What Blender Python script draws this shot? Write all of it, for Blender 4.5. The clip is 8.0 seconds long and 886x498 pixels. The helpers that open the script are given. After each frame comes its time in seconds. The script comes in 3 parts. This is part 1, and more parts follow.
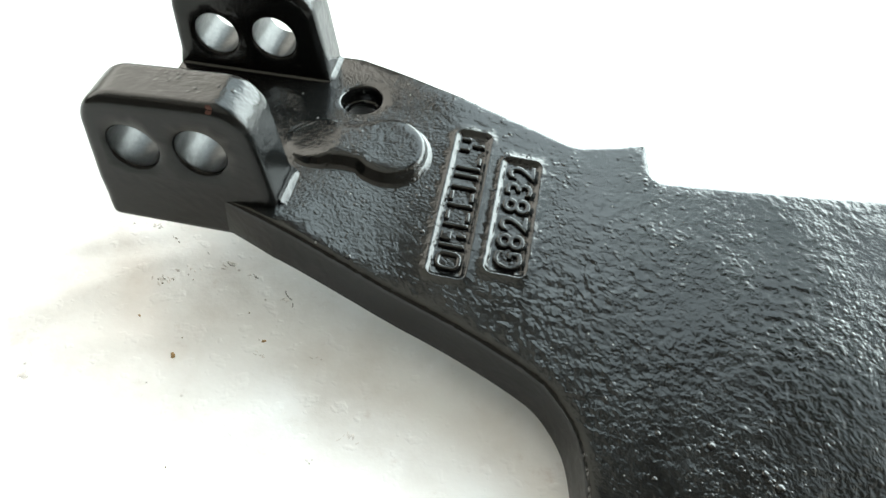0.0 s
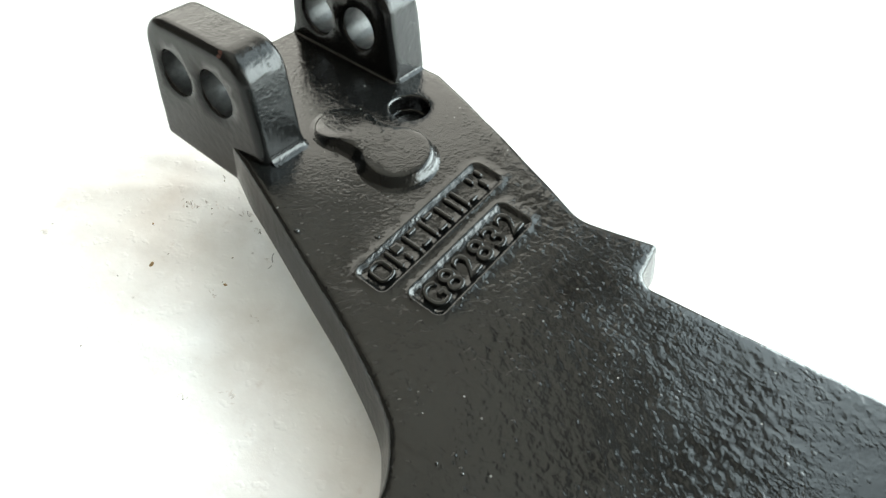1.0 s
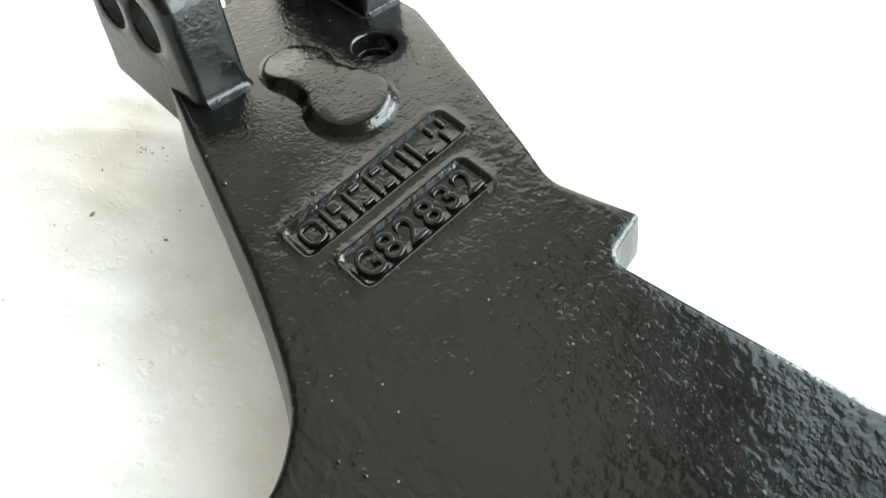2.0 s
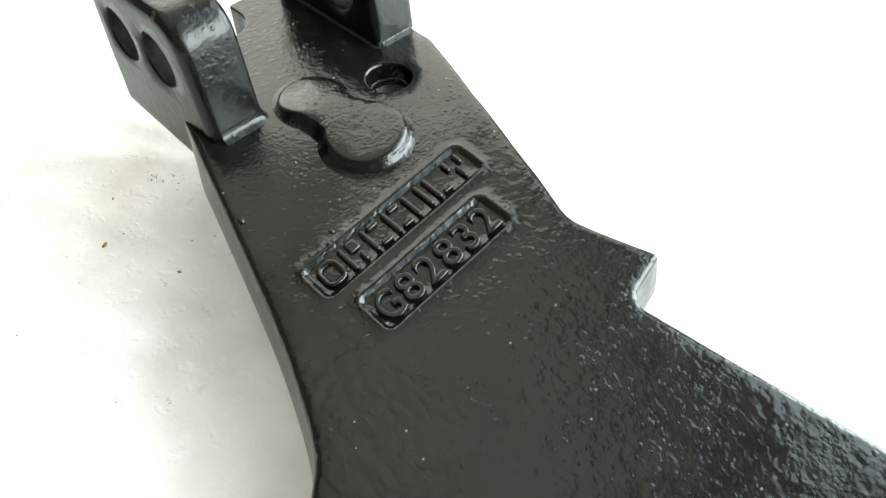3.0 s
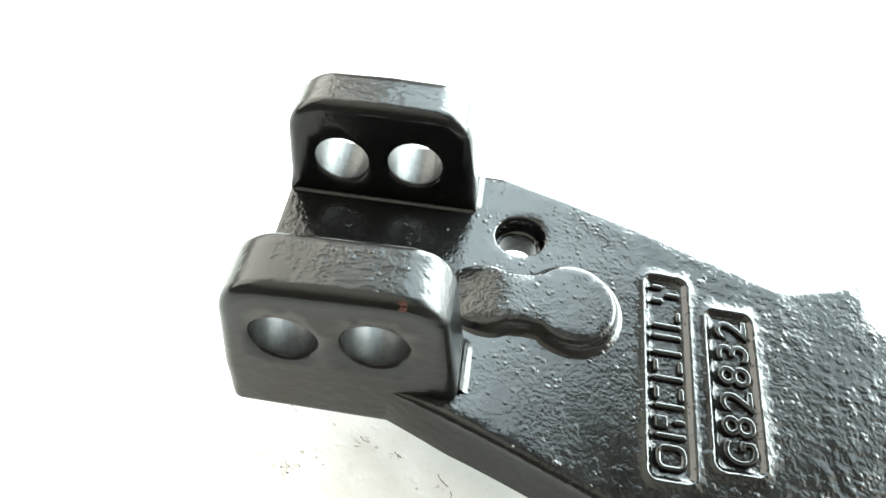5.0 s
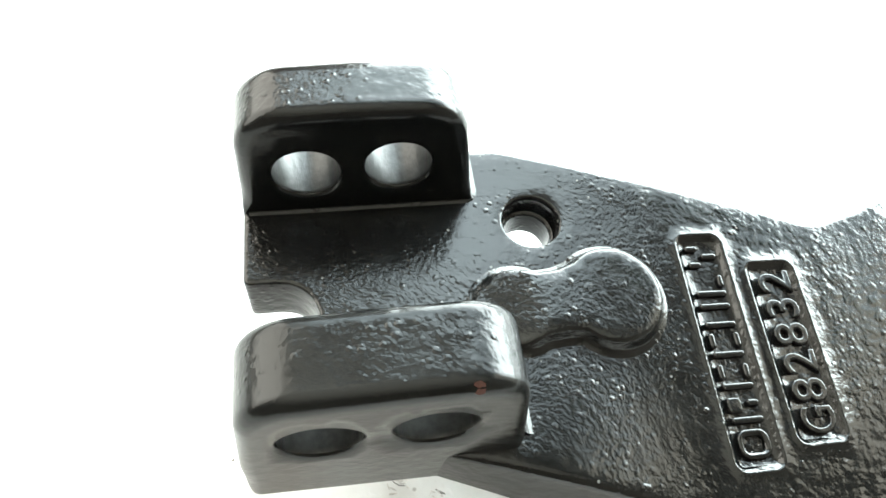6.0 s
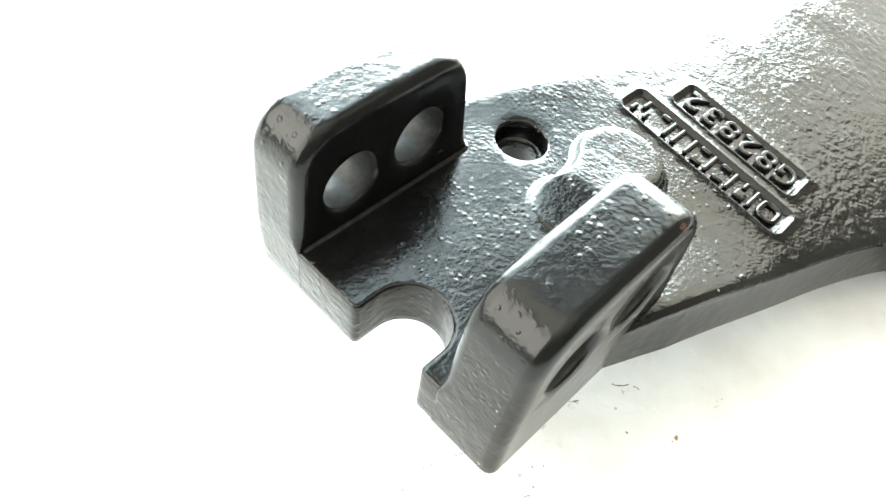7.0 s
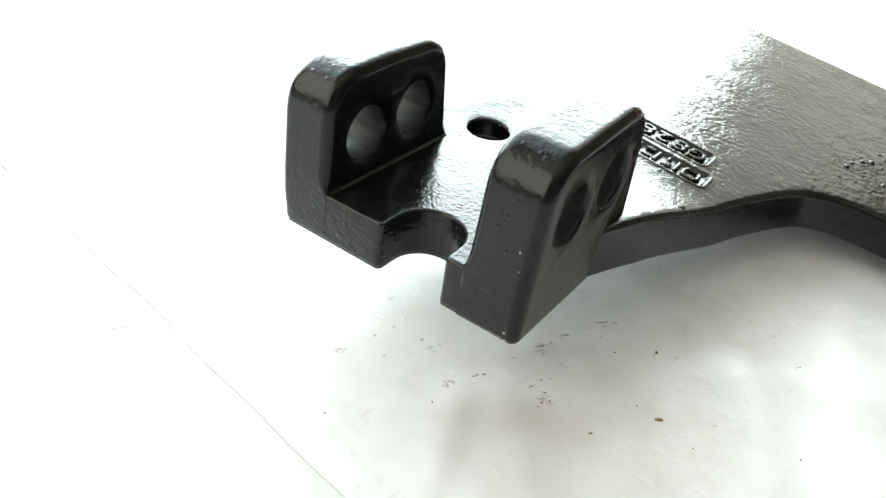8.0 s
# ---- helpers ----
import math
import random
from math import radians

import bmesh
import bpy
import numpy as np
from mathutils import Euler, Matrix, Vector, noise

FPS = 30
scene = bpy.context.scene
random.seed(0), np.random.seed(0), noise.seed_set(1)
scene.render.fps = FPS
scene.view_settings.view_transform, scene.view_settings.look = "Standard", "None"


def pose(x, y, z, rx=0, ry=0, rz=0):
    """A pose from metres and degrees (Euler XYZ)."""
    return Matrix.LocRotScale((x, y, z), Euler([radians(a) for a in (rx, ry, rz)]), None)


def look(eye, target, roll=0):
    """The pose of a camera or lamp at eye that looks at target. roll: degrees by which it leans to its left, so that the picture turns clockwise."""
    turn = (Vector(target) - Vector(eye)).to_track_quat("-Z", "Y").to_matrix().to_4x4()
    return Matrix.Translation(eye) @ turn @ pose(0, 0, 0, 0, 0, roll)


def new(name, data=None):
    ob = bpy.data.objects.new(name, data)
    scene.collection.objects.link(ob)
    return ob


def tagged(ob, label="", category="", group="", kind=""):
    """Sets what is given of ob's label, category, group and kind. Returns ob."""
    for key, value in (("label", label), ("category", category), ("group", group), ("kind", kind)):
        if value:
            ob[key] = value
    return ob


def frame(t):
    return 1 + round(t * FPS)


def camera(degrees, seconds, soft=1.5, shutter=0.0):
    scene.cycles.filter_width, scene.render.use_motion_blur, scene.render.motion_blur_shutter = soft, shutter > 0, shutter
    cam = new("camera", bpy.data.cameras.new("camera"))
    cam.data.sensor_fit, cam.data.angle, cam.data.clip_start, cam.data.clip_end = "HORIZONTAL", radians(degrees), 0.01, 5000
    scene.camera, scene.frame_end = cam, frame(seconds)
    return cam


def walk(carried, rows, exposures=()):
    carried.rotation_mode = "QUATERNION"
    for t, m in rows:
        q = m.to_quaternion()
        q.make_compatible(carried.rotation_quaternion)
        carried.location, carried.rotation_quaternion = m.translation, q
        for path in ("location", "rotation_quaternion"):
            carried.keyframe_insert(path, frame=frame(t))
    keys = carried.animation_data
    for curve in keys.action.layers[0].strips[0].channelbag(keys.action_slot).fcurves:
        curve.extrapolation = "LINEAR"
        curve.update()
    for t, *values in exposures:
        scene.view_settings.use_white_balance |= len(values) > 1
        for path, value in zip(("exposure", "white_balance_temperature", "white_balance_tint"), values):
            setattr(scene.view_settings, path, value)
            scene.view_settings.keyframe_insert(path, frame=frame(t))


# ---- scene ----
cam = camera(62.6, 8.0)
# seconds, eye in metres, then yaw (to the left of +y), pitch and roll in degrees
PATH = [
    (0, 0.02270, -0.16797, 0.18483, 8.58, -50.00, 2.66),
    (0.5, 0.06811, -0.15108, 0.18189, 26.47, -49.51, 3.61),
    (1, 0.09840, -0.13614, 0.17499, 38.15, -45.99, 2.83),
    (1.5, 0.11001, -0.11595, 0.15964, 42.44, -47.96, 0.08),
    (1.7, 0.10893, -0.10742, 0.15656, 45.08, -48.83, -0.61),
    (2.8, 0.10532, -0.09494, 0.15908, 47.10, -50.18, -1.43),
    (3, 0.09764, -0.09837, 0.16346, 45.41, -50.14, -0.47),
    (3.5, 0.05986, -0.10645, 0.17650, 39.14, -51.18, 2.11),
    (4, 0.01592, -0.10724, 0.18518, 28.20, -50.84, 4.10),
    (4.5, -0.01164, -0.12209, 0.18322, 15.07, -49.38, 5.65),
    (4.7, -0.02674, -0.12995, 0.18256, 10.54, -48.52, 5.76),
    (5.8, -0.06975, -0.07197, 0.17164, -13.69, -56.79, 7.49),
    (6, -0.07523, -0.07846, 0.17109, -15.30, -57.55, 9.02),
    (6.5, -0.10374, -0.06552, 0.16915, -32.27, -57.30, 10.02),
    (7, -0.14801, -0.05979, 0.15968, -53.32, -51.75, 10.76),
    (7.5, -0.17450, -0.06128, 0.14440, -62.34, -46.81, 10.62),
    (8, -0.20808, -0.08764, 0.13260, -58.87, -35.02, 8.63),
]


def eye_pose(x, y, z, yaw, pitch, roll):
    a, b = radians(yaw), radians(pitch)
    return look((x, y, z), (x - math.sin(a) * math.cos(b), y + math.cos(a) * math.cos(b), z + math.sin(b)), roll)


EXPOSURES = [(0.0, 0.0), (1.5, -0.08), (3.5, 0.15), (4.0, 0.65), (4.5, 1.1), (5.2, 0.9), (6.0, 0.8), (6.5, 1.4), (7.0, 1.08), (7.5, -0.38), (8.0, -0.33)]
walk(cam, [(row[0], eye_pose(*row[1:])) for row in PATH], [(t, stops, 6500, -1) for t, stops in EXPOSURES])

# ---- world and light ----
WINDOW_TURN = 50.0  # the window wall looks along this azimuth, degrees from +x
world = bpy.data.worlds.new("world")
scene.world = world
world.use_nodes = True
wn = world.node_tree
sky = wn.nodes.new("ShaderNodeTexSky")
sky.sky_type, sky.sun_disc = "NISHITA", False
sky.sun_elevation, sky.sun_rotation = radians(40), radians(200)
wn.links.new(sky.outputs[0], wn.nodes["Background"].inputs[0])
wn.nodes["Background"].inputs[1].default_value = 0.1

ROOM = pose(0, 0, 0, 0, 0, WINDOW_TURN)  # the room's own axes: +x goes to the window
WALL_X, WIN_Y, WIN_Z0, WIN_MID, WIN_Z1 = 1.0, 0.86, 0.08, 0.97, 2.0
UPPER_Y0, UPPER_Y, UPPER_Z = -0.2, 1.4, 2.58  # the tall upper opening for the fill lamps, reaching further along the wall than the lower one
LOW_Z = 1.62  # the short upper opening beside it


def window_lamp(name, x, y, z, wide, tall, watts, colour, target):
    data = bpy.data.lights.new(name, "AREA")
    data.shape, data.size, data.size_y = "RECTANGLE", wide, tall
    data.energy, data.color = watts, colour
    ob = new(name, data)
    ob.matrix_world = ROOM @ look((x, y, z), target)


# the open lower sash, and dimmer lamps added above it to fill the plate's reflections
SASH_Y = -1.0  # where the warm fill begins beside the lower sash
window_lamp("window_light", WALL_X + 0.06, (SASH_Y + WIN_Y) / 2, (WIN_Z0 + WIN_MID) / 2, WIN_Y - SASH_Y, WIN_MID - WIN_Z0, 79, (0.9, 0.96, 1.0), (0, (SASH_Y + WIN_Y) / 2, (WIN_Z0 + WIN_MID) / 2))
for name, y0, y1, z1, watts in (("upper_fill_light", 0.2, UPPER_Y, UPPER_Z, 31), ("upper_fill_light", UPPER_Y0, 0.2, UPPER_Z, 6.0), ("short_upper_fill_light", -WIN_Y, UPPER_Y0, LOW_Z, 3.0)):
    window_lamp(name, WALL_X + 0.06, (y0 + y1) / 2, (WIN_MID + z1) / 2, y1 - y0, z1 - WIN_MID, watts, (0.82, 0.92, 1.0), (0, (y0 + y1) / 2, (WIN_MID + z1) / 2))
# warm beige fill lamps, added at the end of the same opening
FILL_WIDE = 0.9
for y1, z0, z1, watts in ((SASH_Y, WIN_Z0, WIN_MID, 3.2), (-WIN_Y, WIN_MID, WIN_Z1, 6.2)):
    y0 = -WIN_Y - FILL_WIDE
    window_lamp("warm_fill_light", WALL_X + 0.06, (y0 + y1) / 2, (z0 + z1) / 2, y1 - y0, z1 - z0, watts, (1.0, 0.88, 0.72), (0, (y0 + y1) / 2, (z0 + z1) / 2))
# a dimmer, curtained window in the next wall
SIDE, SIDE_X0, SIDE_X1, SIDE_Z0, SIDE_Z1 = 1.6, -1.4, 0.95, 0.3, 2.45
window_lamp("side_window_light", (SIDE_X0 + SIDE_X1) / 2, SIDE + 0.06, (SIDE_Z0 + SIDE_Z1) / 2, SIDE_X1 - SIDE_X0, SIDE_Z1 - SIDE_Z0, 57, (1.0, 0.9, 0.81), ((SIDE_X0 + SIDE_X1) / 2, 0, (SIDE_Z0 + SIDE_Z1) / 2))


# ---- materials ----
def material(name):
    m = bpy.data.materials.new(name)
    m.use_nodes = True
    return m, m.node_tree.nodes, m.node_tree.links, m.node_tree.nodes["Principled BSDF"]


def node(nodes, kind, **values):
    n = nodes.new(kind)
    for key, value in values.items():
        n.inputs[key].default_value = value
    return n


def ramp(nodes, links, source, stops):
    r = nodes.new("ShaderNodeValToRGB")
    while len(r.color_ramp.elements) < len(stops):
        r.color_ramp.elements.new(0.5)
    for e, (at, c) in zip(r.color_ramp.elements, stops):
        e.position, e.color = at, (c, c, c, 1) if isinstance(c, float) else (*c, 1)
    links.new(source, r.inputs[0])
    return r


def math_node(n, l, operation, a, b):
    m = n.new("ShaderNodeMath")
    m.operation = operation
    for socket, value in zip(m.inputs, (a, b)):
        if isinstance(value, float):
            socket.default_value = value
        else:
            l.new(value, socket)
    return m.outputs[0]


def enamel(name, base, rough, lumps, grit, pimples, arm_wise=False, dusty=0.0, gloss=0.5):
    """Glossy paint over sand-cast iron. lumps, grit, pimples: the relief in millimetres of the 2 mm swell, the fine sand grain and the round beads."""
    m, n, l, bsdf = material(name)
    at = n.new("ShaderNodeTexCoord").outputs["Object"]

    def texture(kind, scale, **values):
        t = node(n, kind, Scale=scale, **values)
        l.new(at, t.inputs["Vector"])
        return t

    swell = texture("ShaderNodeTexNoise", 380.0, Detail=1.5, Roughness=0.45).outputs["Fac"]
    sand = texture("ShaderNodeTexNoise", 1150.0, Detail=2.0, Roughness=0.5).outputs["Fac"]
    patch = texture("ShaderNodeTexNoise", 30.0, Detail=3.0).outputs["Fac"]
    spread = texture("ShaderNodeTexNoise", 55.0, Detail=2.0).outputs["Fac"]
    film = texture("ShaderNodeTexNoise", 90.0, Detail=6.0, Roughness=0.7).outputs["Fac"]
    cells = texture("ShaderNodeTexVoronoi", 620.0, Randomness=1.0)
    # the swell is stronger along the arm, the grain at the fork
    split = n.new("ShaderNodeSeparateXYZ")
    l.new(at, split.inputs[0])
    along = node(n, "ShaderNodeMapRange", **{"From Min": -0.03, "From Max": 0.04, "To Min": 0.35 if arm_wise else 1.0, "To Max": 1.0})
    l.new(split.outputs["X"], along.inputs["Value"])
    along = along.outputs[0]
    where = ramp(n, l, patch, [(0.36, 0.35), (0.6, 1.0)]).outputs[0]
    grain_where = ramp(n, l, spread, [(0.35, 0.3), (0.62, 1.0)]).outputs[0]
    # round beads on about a third of the cells
    dome = ramp(n, l, cells.outputs["Distance"], [(0.0, 1.0), (0.22, 0.75), (0.42, 0.0)]).outputs[0]
    pick = ramp(n, l, cells.outputs["Color"], [(0.56, 0.0), (0.66, 1.0)]).outputs[0]
    bead_up = math_node(n, l, "MULTIPLY", math_node(n, l, "MULTIPLY", dome, pick), grain_where)
    last = None
    for height, tall in (
        (math_node(n, l, "MULTIPLY", math_node(n, l, "MULTIPLY", swell, where), along), lumps),
        (math_node(n, l, "MULTIPLY", sand, grain_where), grit),
        (bead_up, pimples),
    ):
        b = node(n, "ShaderNodeBump", Strength=1.0, Distance=tall * 0.001)
        l.new(height, b.inputs["Height"])
        if last:
            l.new(last, b.inputs["Normal"])
        last = b.outputs[0]
    l.new(last, bsdf.inputs["Normal"])
    tone = ramp(n, l, film, [(0.3, tuple(0.8 * c for c in base)), (0.75, tuple(1.5 * c for c in base))]).outputs[0]
    if dusty:
        # sparse pale dust specks
        specks = texture("ShaderNodeTexVoronoi", 210.0, Randomness=1.0)
        dot = ramp(n, l, specks.outputs["Distance"], [(0.05, 1.0), (0.075, 0.0)]).outputs[0]
        few = ramp(n, l, specks.outputs["Color"], [(0.6, 0.0), (0.62, dusty)]).outputs[0]
        mix = n.new("ShaderNodeMixRGB")
        mix.inputs[2].default_value = (0.45, 0.44, 0.42, 1)
        l.new(math_node(n, l, "MULTIPLY", dot, few), mix.inputs[0])
        l.new(tone, mix.inputs[1])
        tone = mix.outputs[0]
    l.new(tone, bsdf.inputs["Base Color"])
    bsdf.inputs["Specular IOR Level"].default_value = gloss
    l.new(ramp(n, l, film, [(0.3, rough * 0.8), (0.8, rough * 1.4)]).outputs[0], bsdf.inputs["Roughness"])
    return m


BLACK = (0.0044, 0.0047, 0.0046)
CAST = enamel("black_enamel_on_rough_casting", BLACK, 0.15, 0.37, 0.14, 0.1, True, 0.3)
SMOOTH = enamel("black_enamel_on_dressed_face", BLACK, 0.21, 0.13, 0.05, 0.02, gloss=0.33)
LETTER = enamel("black_enamel_on_lettering", BLACK, 0.16, 0.06, 0.06, 0.02)
ROUGH = enamel("black_enamel_on_raw_cast_edge", BLACK, 0.21, 0.24, 0.12, 0.12, gloss=0.43)


def white_paper():
    m, n, l, bsdf = material("white_paper")
    at = n.new("ShaderNodeTexCoord").outputs["Object"]

    def texture(kind, scale, **values):
        t = node(n, kind, Scale=scale, **values)
        l.new(at, t.inputs["Vector"])
        return t

    def over(below, fac, colour):
        mix = n.new("ShaderNodeMixRGB")
        mix.inputs[2].default_value = (*colour, 1)
        l.new(fac, mix.inputs[0])
        l.new(below, mix.inputs[1])
        return mix.outputs[0]

    stain = texture("ShaderNodeTexNoise", 26.0, Detail=6.0, Roughness=0.62).outputs["Fac"]
    tone = ramp(n, l, stain, [(0.3, (0.70, 0.67, 0.65)), (0.5, (0.80, 0.785, 0.78)), (0.72, (0.85, 0.85, 0.845))]).outputs[0]
    # rubbed greyish-pink blotches and sparse pinprick specks
    blotch = texture("ShaderNodeTexNoise", 75.0, Detail=7.0, Roughness=0.72).outputs["Fac"]
    tone = over(tone, ramp(n, l, blotch, [(0.6, 0.0), (0.74, 0.55)]).outputs[0], (0.56, 0.49, 0.46))
    cells = texture("ShaderNodeTexVoronoi", 110.0, Randomness=1.0)
    dot = ramp(n, l, cells.outputs["Distance"], [(0.035, 1.0), (0.07, 0.0)]).outputs[0]
    few = ramp(n, l, cells.outputs["Color"], [(0.62, 0.0), (0.64, 0.75)]).outputs[0]
    tone = over(tone, math_node(n, l, "MULTIPLY", dot, few), (0.3, 0.26, 0.24))
    l.new(tone, bsdf.inputs["Base Color"])
    bsdf.inputs["Roughness"].default_value = 0.3
    # soft crumples, small dents and fibres
    dents = ramp(n, l, texture("ShaderNodeTexNoise", 210.0, Detail=2.0, Roughness=0.5).outputs["Fac"], [(0.6, 0.0), (0.72, 1.0)]).outputs[0]
    last = None
    for height, tall in (
        (texture("ShaderNodeTexNoise", 85.0, Detail=5.0, Roughness=0.5).outputs["Fac"], 0.3),
        (dents, 0.09),
        (texture("ShaderNodeTexNoise", 900.0, Detail=3.0).outputs["Fac"], 0.03),
    ):
        b = node(n, "ShaderNodeBump", Strength=1.0, Distance=tall * 0.001)
        l.new(height, b.inputs["Height"])
        if last:
            l.new(last, b.inputs["Normal"])
        last = b.outputs[0]
    l.new(last, bsdf.inputs["Normal"])
    return m


def plain(name, colour, rough, scale=30.0, spread=0.12):
    m, n, l, bsdf = material(name)
    at = n.new("ShaderNodeTexCoord")
    t = node(n, "ShaderNodeTexNoise", Scale=scale, Detail=5.0, Roughness=0.6)
    l.new(at.outputs["Object"], t.inputs["Vector"])
    tone = ramp(n, l, t.outputs["Fac"], [(0.3, tuple(c * (1 - spread) for c in colour)), (0.7, tuple(min(1, c * (1 + spread)) for c in colour))])
    l.new(tone.outputs[0], bsdf.inputs["Base Color"])
    bsdf.inputs["Roughness"].default_value = rough
    return m


PAPER = white_paper()
LAMINATE = plain("white_laminate", (0.73, 0.72, 0.70), 0.45, 20.0, 0.03)
PLASTER = plain("grey_plaster", (0.16, 0.14, 0.12), 0.9, 3.0, 0.08)
# the mottling is added to give the glossy plate uneven reflections
CEILING = plain("mottled_ceiling_paint", (0.74, 0.69, 0.62), 0.9, 5.0, 0.34)
STRIP_BROWN = plain("dark_brown_strip", (0.07, 0.05, 0.035), 0.7, 12.0, 0.3)
FLOORING = plain("floor_screed", (0.2, 0.17, 0.15), 0.6, 5.0, 0.15)
STEEL = plain("grey_steel_legs", (0.3, 0.3, 0.31), 0.4)
DIRT = plain("dark_grit", (0.16, 0.13, 0.1), 0.8)
STRAW = plain("brown_chip", (0.30, 0.19, 0.08), 0.7)
SMUDGE = plain("pale_grey_smudge", (0.66, 0.62, 0.6), 0.8, 400.0, 0.4)
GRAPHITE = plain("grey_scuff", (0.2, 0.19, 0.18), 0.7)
BORE = plain("worn_bore_paint", (0.028, 0.028, 0.027), 0.33, 700.0, 0.4)
BORE.node_tree.nodes["Principled BSDF"].inputs["Metallic"].default_value = 0.1
bore_nodes, bore_links = BORE.node_tree.nodes, BORE.node_tree.links
bore_at = bore_nodes.new("ShaderNodeTexCoord")
bore_map = bore_nodes.new("ShaderNodeMapping")
bore_map.inputs["Scale"].default_value = (1.0, 0.35, 1.0)
bore_noise = node(bore_nodes, "ShaderNodeTexNoise", Scale=700.0, Detail=3.0)
bore_bump = node(bore_nodes, "ShaderNodeBump", Strength=0.3, Distance=0.0005)
bore_links.new(bore_at.outputs["Object"], bore_map.inputs[0])
bore_links.new(bore_map.outputs[0], bore_noise.inputs["Vector"])
bore_links.new(bore_noise.outputs["Fac"], bore_bump.inputs["Height"])
bore_links.new(bore_bump.outputs[0], bore_nodes["Principled BSDF"].inputs["Normal"])
BARE = plain("chipped_grey_metal", (0.32, 0.31, 0.3), 0.4)


# ---- helpers for meshes ----
MM = 0.001


def mesh_from(name, verts, faces, mat, smooth=True, inner=None, inner_faces=(), edge=None, edge_faces=()):
    me = bpy.data.meshes.new(name)
    me.from_pydata([tuple(v) for v in verts], [], faces)
    for i in inner_faces:
        me.polygons[i].material_index = 1
    for i in edge_faces:
        me.polygons[i].material_index = 2
    bm = bmesh.new()
    bm.from_mesh(me)
    bmesh.ops.remove_doubles(bm, verts=bm.verts, dist=1e-6)
    bmesh.ops.recalc_face_normals(bm, faces=bm.faces)
    bm.to_mesh(me)
    bm.free()
    me.materials.append(mat)
    if inner:
        me.materials.append(inner)
    if edge:
        me.materials.append(edge)
    if smooth:
        me.polygons.foreach_set("use_smooth", [True] * len(me.polygons))
        me.set_sharp_from_angle(angle=radians(66))
    return me


def part(name, me, parent, label=""):
    ob = new(name, me)
    ob.parent = parent
    return tagged(ob, label=label)


def box_mesh(name, x0, x1, y0, y1, z0, z1, mat, bevel=0.0):
    bm = bmesh.new()
    bmesh.ops.create_cube(bm, size=1.0)
    for v in bm.verts:
        v.co = ((x0 + x1) / 2 + v.co.x * (x1 - x0), (y0 + y1) / 2 + v.co.y * (y1 - y0), (z0 + z1) / 2 + v.co.z * (z1 - z0))
    if bevel:
        bmesh.ops.bevel(bm, geom=bm.edges[:], offset=bevel, segments=3, profile=0.5, affect="EDGES")
    me = bpy.data.meshes.new(name)
    bm.to_mesh(me)
    bm.free()
    me.materials.append(mat)
    return me


def rounded(points, step=1.2):
    """A closed outline from (x, y, radius) corners, resampled at about the step."""
    p = [Vector(q[:2]) for q in points]
    out = []
    for i, q in enumerate(points):
        a, b, c = p[i - 1], p[i], p[(i + 1) % len(p)]
        u, w = (a - b).normalized(), (c - b).normalized()
        half = math.acos(max(-1, min(1, u.dot(w)))) / 2
        r = q[2]
        if r < 0.05 or half > 1.55:
            out.append(b)
            continue
        cut = min(r / math.tan(half), 0.48 * (a - b).length, 0.48 * (c - b).length)
        r = cut * math.tan(half)
        mid = b + (u + w).normalized() * (r / math.sin(half))
        s, e = b + u * cut - mid, b + w * cut - mid
        turn = s.angle_signed(e)
        n = max(2, int(abs(turn) * r / step) + 1, int(abs(turn) / 0.35) + 1)
        out += [mid + Matrix.Rotation(-turn * k / n, 2) @ s for k in range(n + 1)]
    dense = []
    for a, b in zip(out, out[1:] + out[:1]):
        n = max(1, int((b - a).length / (2.5 * step)))
        dense += [a.lerp(b, k / n) for k in range(n) if (b - a).length > 1e-4]
    return np.array([(v.x, v.y) for v in dense])


def circle(x, y, r, n=36):
    a = np.linspace(0, 2 * np.pi, n, endpoint=False)
    return np.stack([x + r * np.cos(a), y + r * np.sin(a)], 1)


def area(c):
    x, y = c.T
    return 0.5 * float(np.sum(x * np.roll(y, -1) - np.roll(x, -1) * y))


def grown(c, d):
    """An outline moved outwards by d (a number, or one for each point)."""
    t = np.roll(c, -1, 0) - np.roll(c, 1, 0)
    t /= np.linalg.norm(t, axis=1)[:, None] + 1e-12
    n = np.stack([t[:, 1], -t[:, 0]], 1) * (1 if area(c) > 0 else -1)
    return c + n * np.reshape(d, (-1, 1))


def inside(q, c):
    x, y = q[:, :1], q[:, 1:]
    x0, y0 = c[:, 0][None], c[:, 1][None]
    x1, y1 = np.roll(x0, -1, 1), np.roll(y0, -1, 1)
    cross = ((y0 > y) != (y1 > y)) & (x < (x1 - x0) * (y - y0) / np.where(y1 == y0, 1e-9, y1 - y0) + x0)
    return cross.sum(1) % 2 == 1


def away(q, c):
    """The distance of points from an outline."""
    a, b = c[None], np.roll(c, -1, 0)[None]
    d = b - a
    out = np.empty(len(q))
    for s in range(0, len(q), 500):
        p = q[s : s + 500, None]
        f = np.clip(((p - a) * d).sum(-1) / ((d * d).sum(-1) + 1e-12), 0, 1)
        out[s : s + 500] = np.linalg.norm(p - a - f[..., None] * d, axis=-1).min(1)
    return out


